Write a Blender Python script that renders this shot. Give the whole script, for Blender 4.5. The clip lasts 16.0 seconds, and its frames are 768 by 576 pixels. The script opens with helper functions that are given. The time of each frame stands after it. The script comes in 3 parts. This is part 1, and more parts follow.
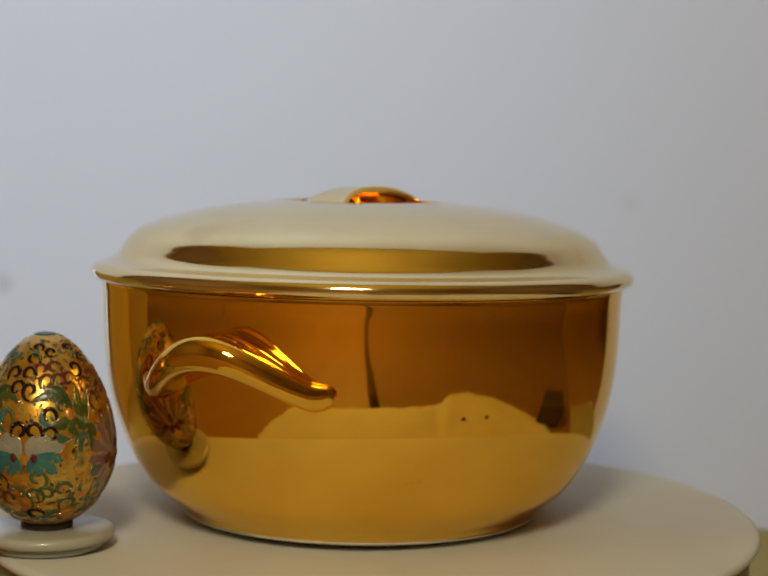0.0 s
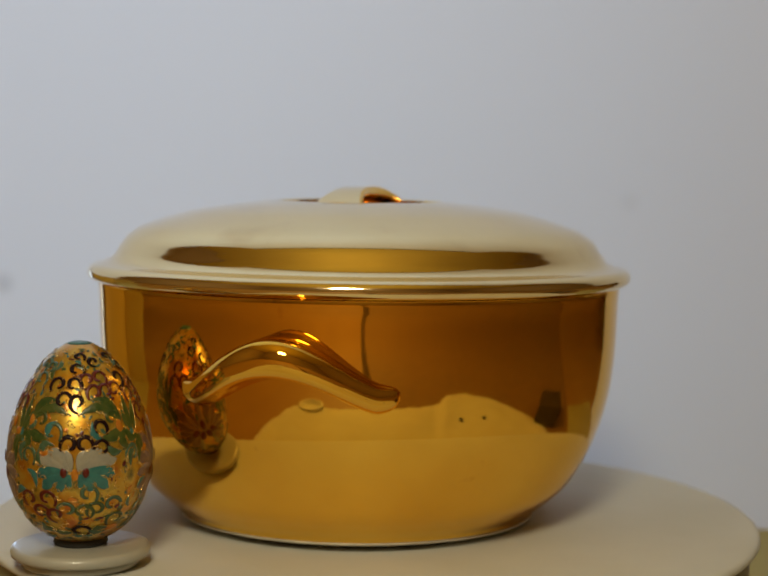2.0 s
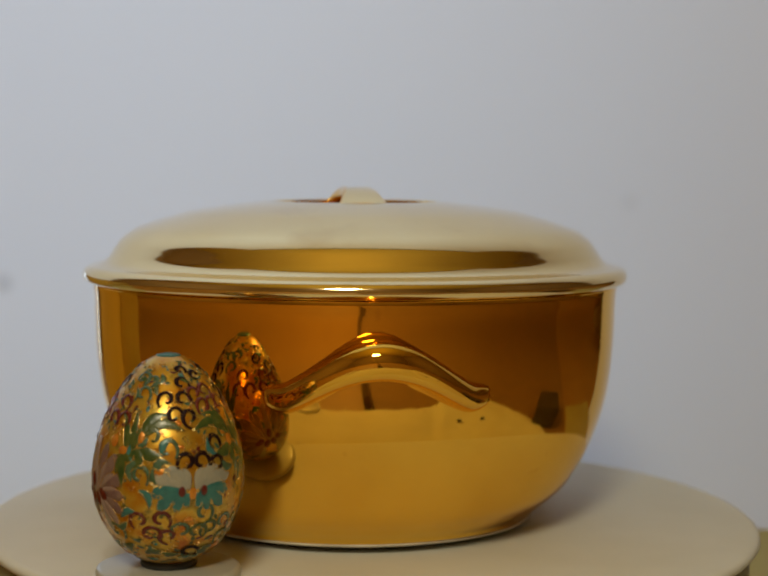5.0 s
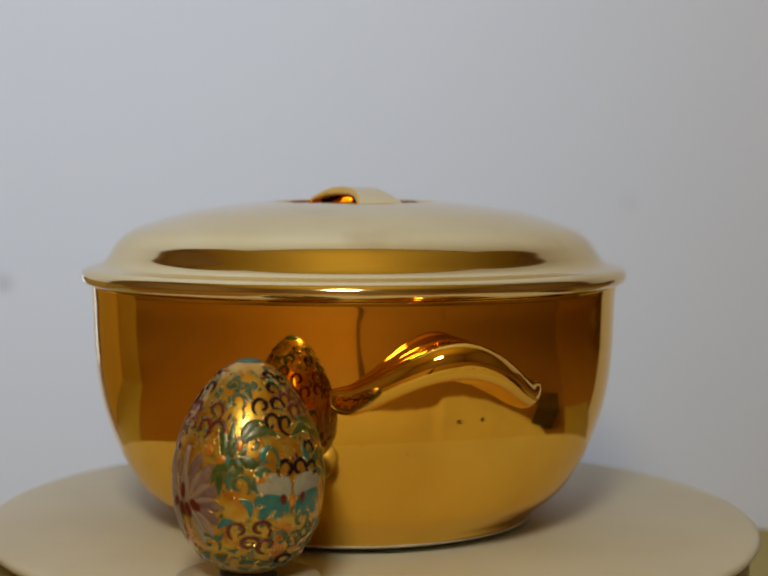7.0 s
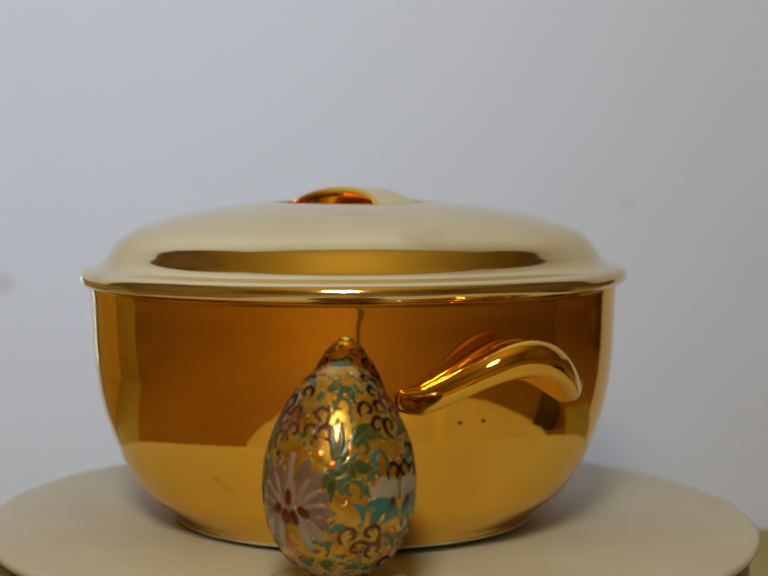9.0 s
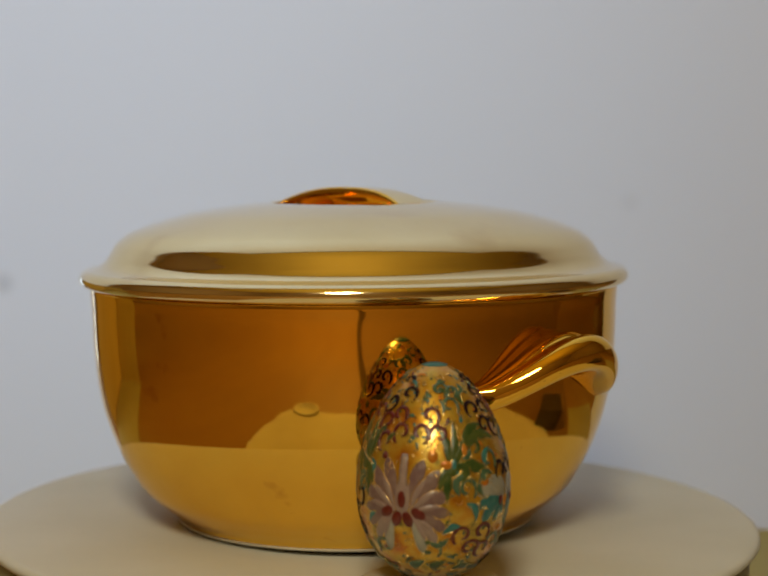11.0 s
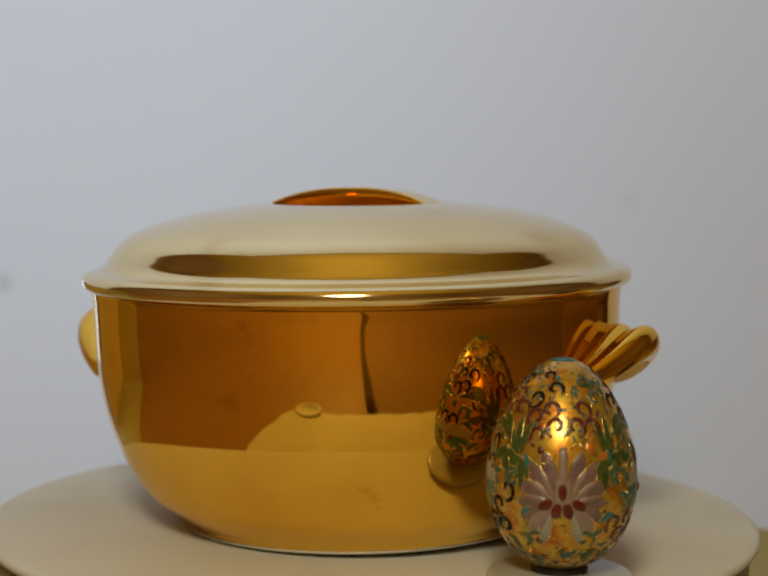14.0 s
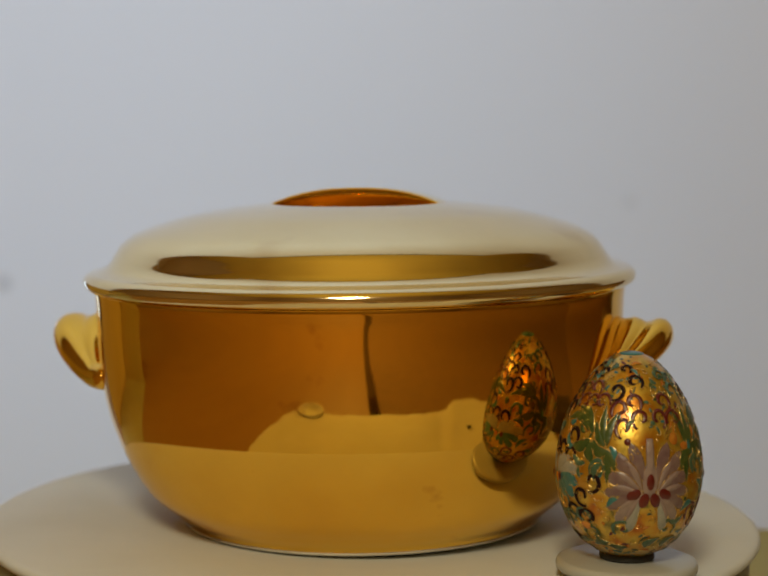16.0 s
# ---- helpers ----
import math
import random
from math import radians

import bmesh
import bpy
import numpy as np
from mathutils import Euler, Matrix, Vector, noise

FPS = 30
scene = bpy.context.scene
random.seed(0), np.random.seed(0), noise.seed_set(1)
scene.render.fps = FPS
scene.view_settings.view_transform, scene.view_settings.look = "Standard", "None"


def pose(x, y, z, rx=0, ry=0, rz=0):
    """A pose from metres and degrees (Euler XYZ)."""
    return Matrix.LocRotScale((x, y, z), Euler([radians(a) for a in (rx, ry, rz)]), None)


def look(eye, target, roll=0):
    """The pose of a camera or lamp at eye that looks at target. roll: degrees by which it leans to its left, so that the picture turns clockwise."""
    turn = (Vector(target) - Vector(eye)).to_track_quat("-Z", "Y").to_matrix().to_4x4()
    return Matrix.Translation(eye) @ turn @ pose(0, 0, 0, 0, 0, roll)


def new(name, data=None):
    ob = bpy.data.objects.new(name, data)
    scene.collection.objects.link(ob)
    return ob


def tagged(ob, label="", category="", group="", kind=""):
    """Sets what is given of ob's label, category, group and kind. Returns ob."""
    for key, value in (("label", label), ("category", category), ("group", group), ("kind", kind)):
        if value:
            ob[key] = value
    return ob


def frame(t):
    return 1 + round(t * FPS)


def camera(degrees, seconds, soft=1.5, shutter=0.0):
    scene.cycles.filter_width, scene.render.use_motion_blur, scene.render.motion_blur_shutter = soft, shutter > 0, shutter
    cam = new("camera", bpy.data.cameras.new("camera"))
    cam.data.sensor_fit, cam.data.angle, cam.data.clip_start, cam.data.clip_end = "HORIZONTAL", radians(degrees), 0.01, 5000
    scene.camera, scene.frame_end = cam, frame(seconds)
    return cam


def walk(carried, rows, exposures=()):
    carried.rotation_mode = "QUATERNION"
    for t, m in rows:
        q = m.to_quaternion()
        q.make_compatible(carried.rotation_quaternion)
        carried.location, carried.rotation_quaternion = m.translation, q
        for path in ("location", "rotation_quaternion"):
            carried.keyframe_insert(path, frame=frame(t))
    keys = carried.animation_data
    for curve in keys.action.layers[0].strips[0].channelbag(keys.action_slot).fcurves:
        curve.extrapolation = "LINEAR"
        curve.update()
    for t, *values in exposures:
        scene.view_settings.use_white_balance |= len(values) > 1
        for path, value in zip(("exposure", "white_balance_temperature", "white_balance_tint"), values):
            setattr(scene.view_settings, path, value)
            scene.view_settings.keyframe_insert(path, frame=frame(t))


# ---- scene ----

# ---- camera: stands still on its tripod ----
EYE = Vector((0.0, -0.70655, 0.15842))
TILT, YAW = radians(5.416), radians(-0.3315)
cam = camera(24.312, 16.0, soft=1.9)
WAY = Vector((-math.sin(YAW) * math.cos(TILT), math.cos(YAW) * math.cos(TILT), -math.sin(TILT)))
STILL = look(EYE, EYE + WAY, 0.5555)
walk(cam, [(0.0, STILL), (16.0, STILL)])
cam.data.dof.use_dof = True
cam.data.dof.focus_distance = 0.62
cam.data.dof.aperture_fstop = 9.5

# ---- light: daylight added unseen behind the translucent backdrop to brighten it, a warm lamp high in front ----
world = bpy.data.worlds.new("world")
scene.world = world
world.use_nodes = True
world.node_tree.nodes["Background"].inputs[0].default_value = (0.55, 0.65, 0.8, 1)
world.node_tree.nodes["Background"].inputs[1].default_value = 0.3


def area_lamp(name, eye, target, power, colour, w, h=None):
    data = bpy.data.lights.new(name, "AREA")
    data.energy, data.color = power, colour
    if h:
        data.shape, data.size, data.size_y = "RECTANGLE", w, h
    else:
        data.shape, data.size = "DISK", w
    ob = new(name, data)
    ob.matrix_world = look(eye, target)
    return ob


bulb = bpy.data.lights.new("lamp_in_front", "POINT")
bulb.energy, bulb.color, bulb.shadow_soft_size = 30.6, (1.0, 0.885, 0.61), 0.13
new("lamp_in_front", bulb).location = (-0.10, -1.05, 0.80)
area_lamp("backdrop_daylight", (-0.175, 0.685, 0.68), (-0.175, 0.0, 0.68), 7.2, (0.542, 0.716, 0.982), 0.58, 1.50)


# ---- materials ----
def material(name, colour, rough=0.5, metal=0.0, coat=0.0, coat_rough=0.03, second=None, scale=8.0, detail=6.0,
             amount=1.0, bump=0.0, bump_scale=60.0, stretch=(1, 1, 1), rough_to=None, spec=0.5, coat_ior=1.5):
    m = bpy.data.materials.new(name)
    m.use_nodes = True
    nt = m.node_tree
    b = nt.nodes["Principled BSDF"]
    b.inputs["Base Color"].default_value = (*colour, 1)
    b.inputs["Roughness"].default_value = rough
    b.inputs["Metallic"].default_value = metal
    b.inputs["Coat Weight"].default_value = coat
    b.inputs["Coat Roughness"].default_value = coat_rough
    b.inputs["Coat IOR"].default_value = coat_ior
    b.inputs["Specular IOR Level"].default_value = spec
    co = nt.nodes.new("ShaderNodeTexCoord")
    mp = nt.nodes.new("ShaderNodeMapping")
    mp.inputs["Scale"].default_value = stretch
    nt.links.new(co.outputs["Object"], mp.inputs["Vector"])
    if second:
        n = nt.nodes.new("ShaderNodeTexNoise")
        n.inputs["Scale"].default_value, n.inputs["Detail"].default_value = scale, detail
        nt.links.new(mp.outputs[0], n.inputs["Vector"])
        ramp = nt.nodes.new("ShaderNodeValToRGB")
        ramp.color_ramp.elements[0].position, ramp.color_ramp.elements[1].position = 0.35, 0.68
        ramp.color_ramp.elements[0].color = (*colour, 1)
        ramp.color_ramp.elements[1].color = (*[c + (s - c) * amount for c, s in zip(colour, second)], 1)
        nt.links.new(n.outputs["Fac"], ramp.inputs[0])
        nt.links.new(ramp.outputs[0], b.inputs["Base Color"])
        if rough_to is not None:
            rm = nt.nodes.new("ShaderNodeMapRange")
            rm.inputs["To Min"].default_value, rm.inputs["To Max"].default_value = rough, rough_to
            nt.links.new(n.outputs["Fac"], rm.inputs["Value"])
            nt.links.new(rm.outputs[0], b.inputs["Roughness"])
    if bump:
        n2 = nt.nodes.new("ShaderNodeTexNoise")
        n2.inputs["Scale"].default_value, n2.inputs["Detail"].default_value = bump_scale, 4
        nt.links.new(mp.outputs[0], n2.inputs["Vector"])
        bp = nt.nodes.new("ShaderNodeBump")
        bp.inputs["Strength"].default_value, bp.inputs["Distance"].default_value = bump, 0.001
        nt.links.new(n2.outputs["Fac"], bp.inputs["Height"])
        nt.links.new(bp.outputs[0], b.inputs["Normal"])
    return m


GOLD = material("gold_lustre", (0.97, 0.575, 0.060), 0.035, 1.0, 0.45, 0.03, (0.90, 0.50, 0.045), 19, 5, 1.0, 0.004, 30, rough_to=0.08, coat_ior=1.7)
# the lid's gold, paled: the white sheet's reflection is put into its colour
SHEEN_GOLD = material("gold_with_pale_sheen", (0.94, 0.785, 0.43), 0.07, 1.0, 1.0, 0.07, (0.87, 0.70, 0.35), 26, 5, 1.0, 0.03, 40, rough_to=0.12, coat_ior=1.8)
FOOT = material("unglazed_foot", (0.62, 0.58, 0.48), 0.8, second=(0.45, 0.41, 0.33), scale=60)
PLATE = material("cream_plastic_top", (0.62, 0.625, 0.585), 0.7, second=(0.555, 0.555, 0.50), scale=11, bump=0.05, bump_scale=90)
SIDE = material("olive_brown_side", (0.36, 0.33, 0.15), 0.5, second=(0.29, 0.26, 0.11), scale=12)
DISH = material("white_glazed_dish", (0.42, 0.42, 0.38), 0.35, coat=0.3, coat_rough=0.12, second=(0.37, 0.37, 0.33), scale=40)
PAPER = material("white_paper", (0.78, 0.78, 0.77), 0.85, second=(0.73, 0.73, 0.73), scale=3, bump=0.05, bump_scale=14)
CLOTH = material("white_cotton", (0.62, 0.575, 0.42), 0.9, second=(0.55, 0.50, 0.36), scale=9, bump=0.2, bump_scale=300)
WOOD = material("brown_table_wood", (0.300, 0.152, 0.028), 0.55, second=(0.272, 0.136, 0.025), scale=5, stretch=(3, 1, 1), bump=0.1, bump_scale=40)
ROOM = material("tan_wall_paint", (0.40, 0.26, 0.11), 0.9, second=(0.35, 0.23, 0.09), scale=1.5)
CEIL = material("ceiling_paint", (0.66, 0.44, 0.065), 0.9, second=(0.60, 0.40, 0.06), scale=1.5)
FLOOR = material("dark_floor_wood", (0.18, 0.09, 0.04), 0.5, second=(0.10, 0.05, 0.02), scale=5, stretch=(6, 1, 1))
DARKWOOD = material("dark_brown_card", (0.06, 0.036, 0.012), 0.6, second=(0.05, 0.03, 0.015), scale=20)
# darker table brown: the shadow on the table's right side put into colour
TABLE_SHADE = material("shaded_table_brown", (0.215, 0.107, 0.019), 0.8, second=(0.19, 0.094, 0.017), scale=30, bump=0.2, bump_scale=200)
OLIVE_TONE = material("olive_tan_tone", (0.38, 0.33, 0.13), 0.8, second=(0.32, 0.275, 0.10), scale=8)
# for the unseen panels that give the bowl its yellow reflected band
BAND_TAN = material("yellow_band_tan", (0.56, 0.42, 0.13), 0.8, second=(0.48, 0.36, 0.10), scale=8)
BLACK = material("black_metal", (0.02, 0.018, 0.015), 0.4)

# worn lustre keeps its gold tint at a glancing angle
GOLD.node_tree.nodes["Principled BSDF"].inputs["Specular Tint"].default_value = (0.92, 0.80, 0.55, 1)
SHEEN_GOLD.node_tree.nodes["Principled BSDF"].inputs["Specular Tint"].default_value = (0.86, 0.74, 0.52, 1)
GOLD.node_tree.nodes["Principled BSDF"].inputs["Coat Weight"].default_value = 0.32
SHEEN_GOLD.node_tree.nodes["Principled BSDF"].inputs["Coat Weight"].default_value = 0.8



def worn(m, scale, low, high, tint):
    """Small, sparse brown smudges on a lustre."""
    nt = m.node_tree
    b = nt.nodes["Principled BSDF"]
    source = b.inputs["Base Color"].links[0].from_socket
    spots = nt.nodes.new("ShaderNodeTexNoise")
    spots.inputs["Scale"].default_value, spots.inputs["Detail"].default_value = scale, 3
    nt.links.new(nt.nodes["Texture Coordinate"].outputs["Object"], spots.inputs["Vector"])
    rng_node = nt.nodes.new("ShaderNodeMapRange")
    rng_node.inputs["From Min"].default_value, rng_node.inputs["From Max"].default_value = low, high
    nt.links.new(spots.outputs["Fac"], rng_node.inputs["Value"])
    mix = nt.nodes.new("ShaderNodeMix")
    mix.data_type, mix.blend_type = "RGBA", "MULTIPLY"
    nt.links.new(rng_node.outputs[0], mix.inputs["Factor"])
    nt.links.new(source, mix.inputs["A"])
    mix.inputs["B"].default_value = (*tint, 1)
    nt.links.new(mix.outputs["Result"], b.inputs["Base Color"])


worn(GOLD, 60, 0.70, 0.80, (0.74, 0.64, 0.52))
worn(SHEEN_GOLD, 30, 0.60, 0.75, (0.86, 0.80, 0.74))

# the backdrop sheet lets light through
tr = PAPER.node_tree.nodes.new("ShaderNodeBsdfTranslucent")
tr.inputs[0].default_value = (0.80, 0.80, 0.80, 1)
mx = PAPER.node_tree.nodes.new("ShaderNodeMixShader")
mx.inputs[0].default_value = 0.5
PAPER.node_tree.links.new(PAPER.node_tree.nodes["Principled BSDF"].outputs[0], mx.inputs[1])
PAPER.node_tree.links.new(tr.outputs[0], mx.inputs[2])
PAPER.node_tree.links.new(mx.outputs[0], PAPER.node_tree.nodes["Material Output"].inputs["Surface"])


def smudge(m, place, radius, strength):
    """One soft grey smudge on a sheet, at a place on it."""
    nt = m.node_tree
    away = nt.nodes.new("ShaderNodeVectorMath")
    away.operation = "DISTANCE"
    nt.links.new(nt.nodes["Texture Coordinate"].outputs["Object"], away.inputs[0])
    away.inputs[1].default_value = place
    fade = nt.nodes.new("ShaderNodeMapRange")
    fade.interpolation_type = "SMOOTHSTEP"
    fade.inputs["From Min"].default_value, fade.inputs["From Max"].default_value = 0.0, radius
    fade.inputs["To Min"].default_value, fade.inputs["To Max"].default_value = strength, 0.0
    nt.links.new(away.outputs["Value"], fade.inputs["Value"])
    for socket in (nt.nodes["Principled BSDF"].inputs["Base Color"], tr.inputs[0]):
        mix = nt.nodes.new("ShaderNodeMix")
        mix.data_type = "RGBA"
        mix.inputs["A"].default_value = socket.default_value
        mix.inputs["B"].default_value = (0.30, 0.29, 0.28, 1)
        if socket.links:
            nt.links.new(socket.links[0].from_socket, mix.inputs["A"])
        nt.links.new(fade.outputs[0], mix.inputs["Factor"])
        nt.links.new(mix.outputs["Result"], socket)


smudge(PAPER, (-0.189, 0.2, 0.073), 0.0085, 0.32)
smudge(PAPER, (0.130, 0.2, 0.117), 0.0080, 0.09)


# ---- mesh helpers ----
def part(name, bm, mat, parent=None, label="", smooth=True):
    bmesh.ops.recalc_face_normals(bm, faces=bm.faces)
    me = bpy.data.meshes.new(name)
    bm.to_mesh(me)
    bm.free()
    if smooth:
        me.polygons.foreach_set("use_smooth", [True] * len(me.polygons))
    me.materials.append(mat)
    ob = new(name, me)
    if parent is not None:
        ob.parent = parent
    if label:
        ob["label"] = label
    return ob


def spline(points, steps=6):
    """A smooth run of points through the given ones."""
    pts = [Vector(p) for p in points]
    ext = [2 * pts[0] - pts[1], *pts, 2 * pts[-1] - pts[-2]]
    out = []
    for i in range(1, len(ext) - 2):
        a, b, c, d = ext[i - 1:i + 3]
        for k in range(steps):
            u = k / steps
            out.append(0.5 * ((2 * b) + (c - a) * u + (2 * a - 5 * b + 4 * c - d) * u * u + (3 * b - a - 3 * c + d) * u ** 3))
    out.append(pts[-1])
    return out


def lathe(profile, n=128):
    bm = bmesh.new()
    rings = []
    for r, z in profile:
        if r < 1e-6:
            rings.append([bm.verts.new((0, 0, z))])
        else:
            rings.append([bm.verts.new((r * math.cos(2 * math.pi * k / n), r * math.sin(2 * math.pi * k / n), z)) for k in range(n)])
    for a, b in zip(rings, rings[1:]):
        for k in range(n):
            j = (k + 1) % n
            if len(a) == 1 and len(b) == 1:
                continue
            if len(a) == 1:
                bm.faces.new((a[0], b[k], b[j]))
            elif len(b) == 1:
                bm.faces.new((a[k], a[j], b[0]))
            else:
                bm.faces.new((a[k], a[j], b[j], b[k]))
    return bm


def grid_mesh(rows, close_u=False, close_v=False, caps=False):
    """A mesh from a grid of points; rows of equal length."""
    bm = bmesh.new()
    vs = [[bm.verts.new(p) for p in row] for row in rows]
    m, n = len(vs), len(vs[0])
    for i in range(m if close_u else m - 1):
        for j in range(n if close_v else n - 1):
            a, b = vs[i], vs[(i + 1) % m]
            bm.faces.new((a[j], a[(j + 1) % n], b[(j + 1) % n], b[j]))
    if caps:
        bm.faces.new(vs[0])
        bm.faces.new(vs[-1])
    return bm


def box_mesh(x0, y0, z0, x1, y1, z1, bevel=0.0):
    bm = bmesh.new()
    bmesh.ops.create_cube(bm, size=1)
    bmesh.ops.transform(bm, matrix=Matrix.LocRotScale(((x0 + x1) / 2, (y0 + y1) / 2, (z0 + z1) / 2), None, (x1 - x0, y1 - y0, z1 - z0)), verts=bm.verts)
    if bevel:
        bmesh.ops.bevel(bm, geom=list(bm.edges), offset=bevel, segments=2, affect="EDGES")
    return bm


# ---- the room ----
TABLE_Z = -0.052
X0, X1, Y0, Y1, FL, CE = -1.9, 2.3, -2.6, 0.70, -0.80, 1.95


def setting(name, bm, mat, label, category, smooth=False):
    return tagged(part(name, bm, mat, None, "", smooth), label, category, kind="structure")


setting("floor", box_mesh(X0 - .1, Y0 - .1, FL - .1, X1 + .1, Y1 + .1, FL), FLOOR, "dark brown wooden floor of a dim room", "floor")
setting("ceiling", box_mesh(X0 - .1, Y0 - .1, CE, X1 + .1, Y1 + .1, CE + .1), CEIL, "yellow-brown painted ceiling in dim light", "ceiling")
setting("wall_south", box_mesh(X0 - .1, Y0 - .1, FL, X1 + .1, Y0, CE), ROOM, "tan painted wall behind the camera", "wall")
setting("wall_east", box_mesh(X1, Y0, FL, X1 + .1, Y1, CE), ROOM, "tan painted side wall", "wall")
WX = (-0.485, 0.135, -0.10, 1.46)      # the opening added for the daylight: x, x, z, z
bm = bmesh.new()
for q in ((X0 - .1, WX[0], FL, CE), (WX[1], X1 + .1, FL, CE), (WX[0], WX[1], FL, WX[2]), (WX[0], WX[1], WX[3], CE)):
    piece = box_mesh(q[0], Y1, q[2], q[1], Y1 + .1, q[3])
    tmp = bpy.data.meshes.new("tmp")
    piece.to_mesh(tmp)
    piece.free()
    bm.from_mesh(tmp)
    bpy.data.meshes.remove(tmp)
setting("wall_north", bm, ROOM, "tan painted wall with an opening added for the daylight behind the backdrop", "wall")
setting("wall_west", box_mesh(X0 - .1, Y0, FL, X0, Y1, CE), ROOM, "tan painted side wall of the room", "wall")

# table: gap added between two halves for a dark, tripod-like line in the bowl
table = tagged(new("wooden_table"), "brown wooden table with a dark gap added between its halves", "table")
part("tabletop_half", box_mesh(-1.60, -1.75, TABLE_Z - 0.03, 0.019, 0.62, TABLE_Z, 0.004), WOOD, table, "", False)
part("tabletop_half", box_mesh(0.046, -1.75, TABLE_Z - 0.03, 1.60, 0.62, TABLE_Z, 0.004), WOOD, table, "", False)
for lx in (-1.52, 1.52):
    for ly in (-1.68, 0.55):
        part("leg", box_mesh(lx - .03, ly - .03, FL, lx + .03, ly + .03, TABLE_Z - 0.03, 0.004), WOOD, table, "", False)

# backdrop: one white sheet, lying on the table, swept up behind and hung forward overhead
def sheet(points, x0, x1, n=31, gap=None):
    """A hung sheet along a line of (y, z); gap: (x, x, z), an opening in its lower middle."""
    line = spline(points, 5)
    rows = []
    for i in range(n + 1):
        x = x0 + (x1 - x0) * i / n
        rows.append([(x, p[0] + (0.0015 * math.sin(x * 7 + p[1] * 5) if p[1] > 0.1 else 0), p[1]) for p in line])
    bm = grid_mesh(rows)
    if gap:
        inside = [f for f in bm.faces if gap[0] < f.calc_center_median().x < gap[1] and f.calc_center_median().z < gap[2]]
        bmesh.ops.delete(bm, geom=inside, context="FACES")
    return bm


setting("backdrop", sheet([(0.201, TABLE_Z + 0.0005), (0.201, 0.0), (0.200, 0.10), (0.200, 0.25), (0.200, 0.40), (0.199, 0.466)], -0.2115, 0.3115),
        PAPER, "plain white paper backdrop sheet standing on the table behind the dish", "backdrop", True)
setting("canopy", sheet([(0.204, 0.10), (0.204, 0.22), (0.203, 0.36), (0.201, 0.465), (0.190, 0.56), (0.160, 0.69), (0.105, 0.83), (0.025, 0.95), (-0.07, 1.04)], -0.57, 0.67, 31, (-0.21, 0.31, 0.465)),
        PAPER, "plain white sheet hung forward over the table", "canopy", True)

# dark rod in the hem of the sheet overhead
rod = lathe([(0, -0.62), (0.011, -0.62), (0.012, -0.615), (0.012, 0.615), (0.011, 0.62), (0, 0.62)], 24)
bmesh.ops.transform(rod, matrix=Matrix.Translation((0.05, -0.078, 1.046)) @ Matrix.Rotation(math.pi / 2, 4, "Y"), verts=rod.verts)
setting("hem_rod", rod, DARKWOOD, "dark wooden rod in the hem of the hanging sheet", "rod", True)

# unseen panels, added only to be reflected as a yellow band in the bowl
setting("band_panel", box_mesh(-0.60, 0.203, TABLE_Z + 0.0005, -0.256, 0.206, 0.105), BAND_TAN, "low olive-tan panel added out of view for the yellow band in the bowl", "backdrop")
setting("band_wing", box_mesh(-0.506, 0.060, TABLE_Z + 0.0005, -0.503, 0.198, 0.105), BAND_TAN, "low olive-tan wing added out of view for the yellow band in the bowl", "backdrop")

# white cloth lying crumpled on the table between the turntable and the camera
def crumpled_cloth():
    edge = spline([(-137, 0.165), (-130, 0.200), (-122, 0.255), (-113, 0.296), (-100, 0.284), (-82, 0.284), (-67, 0.290), (-60, 0.298), (-55, 0.336), (-46, 0.338), (-34, 0.308), (-20, 0.260), (-6, 0.213), (6, 0.178)], 6)
    rows = []
    for i, (a, reach) in enumerate((p[0], p[1]) for p in edge):
        a = radians(a)
        reach = 0.15 + (reach - 0.15) * 1.45 + 0.007 * noise.noise((i * 0.35, 3, 1)) + 0.007 * noise.noise((i * 0.9, 8, 1))
        row = []
        for j in range(25):
            u = j / 24
            r = 0.125 + (reach - 0.125) * u
            h = 0.003 + 0.012 * u * (0.6 + 0.6 * noise.noise((i * 0.16, u * 3, 7))) * math.sin(math.pi * min(1, u)) ** 0.5
            row.append((r * math.cos(a), r * math.sin(a), TABLE_Z + max(0.0025, h)))
        rows.append(row)
    return grid_mesh(rows)


tagged(part("white_cloth", crumpled_cloth(), CLOTH), "crumpled white cotton cloth lying on the wooden table", "cloth")
# added sheet: olive tone behind the turntable, foot of the bowl's yellow band
tagged(part("olive_sheet", box_mesh(-0.50, 0.050, TABLE_Z + 0.0001, 0.36, 0.196, TABLE_Z + 0.0016, 0.0003), OLIVE_TONE, None, "", False), "thin olive-tan sheet added on the wooden table for its olive tone", "mat")
# sheet added in place of the shadow on the table's right side
tagged(part("table_shade_sheet", box_mesh(0.048, -1.72, TABLE_Z + 0.0002, 1.58, 0.044, TABLE_Z + 0.0018, 0.0005), TABLE_SHADE, None, "", False), "dark brown sheet standing in for the shadow on the wooden table", "mat")
tagged(part("dark_box", box_mesh(0.252, -0.072, TABLE_Z + 0.0018, 0.332, -0.006, TABLE_Z + 0.036, 0.003), DARKWOOD, None, "", False), "small dark box standing on the dark brown shade sheet", "box")
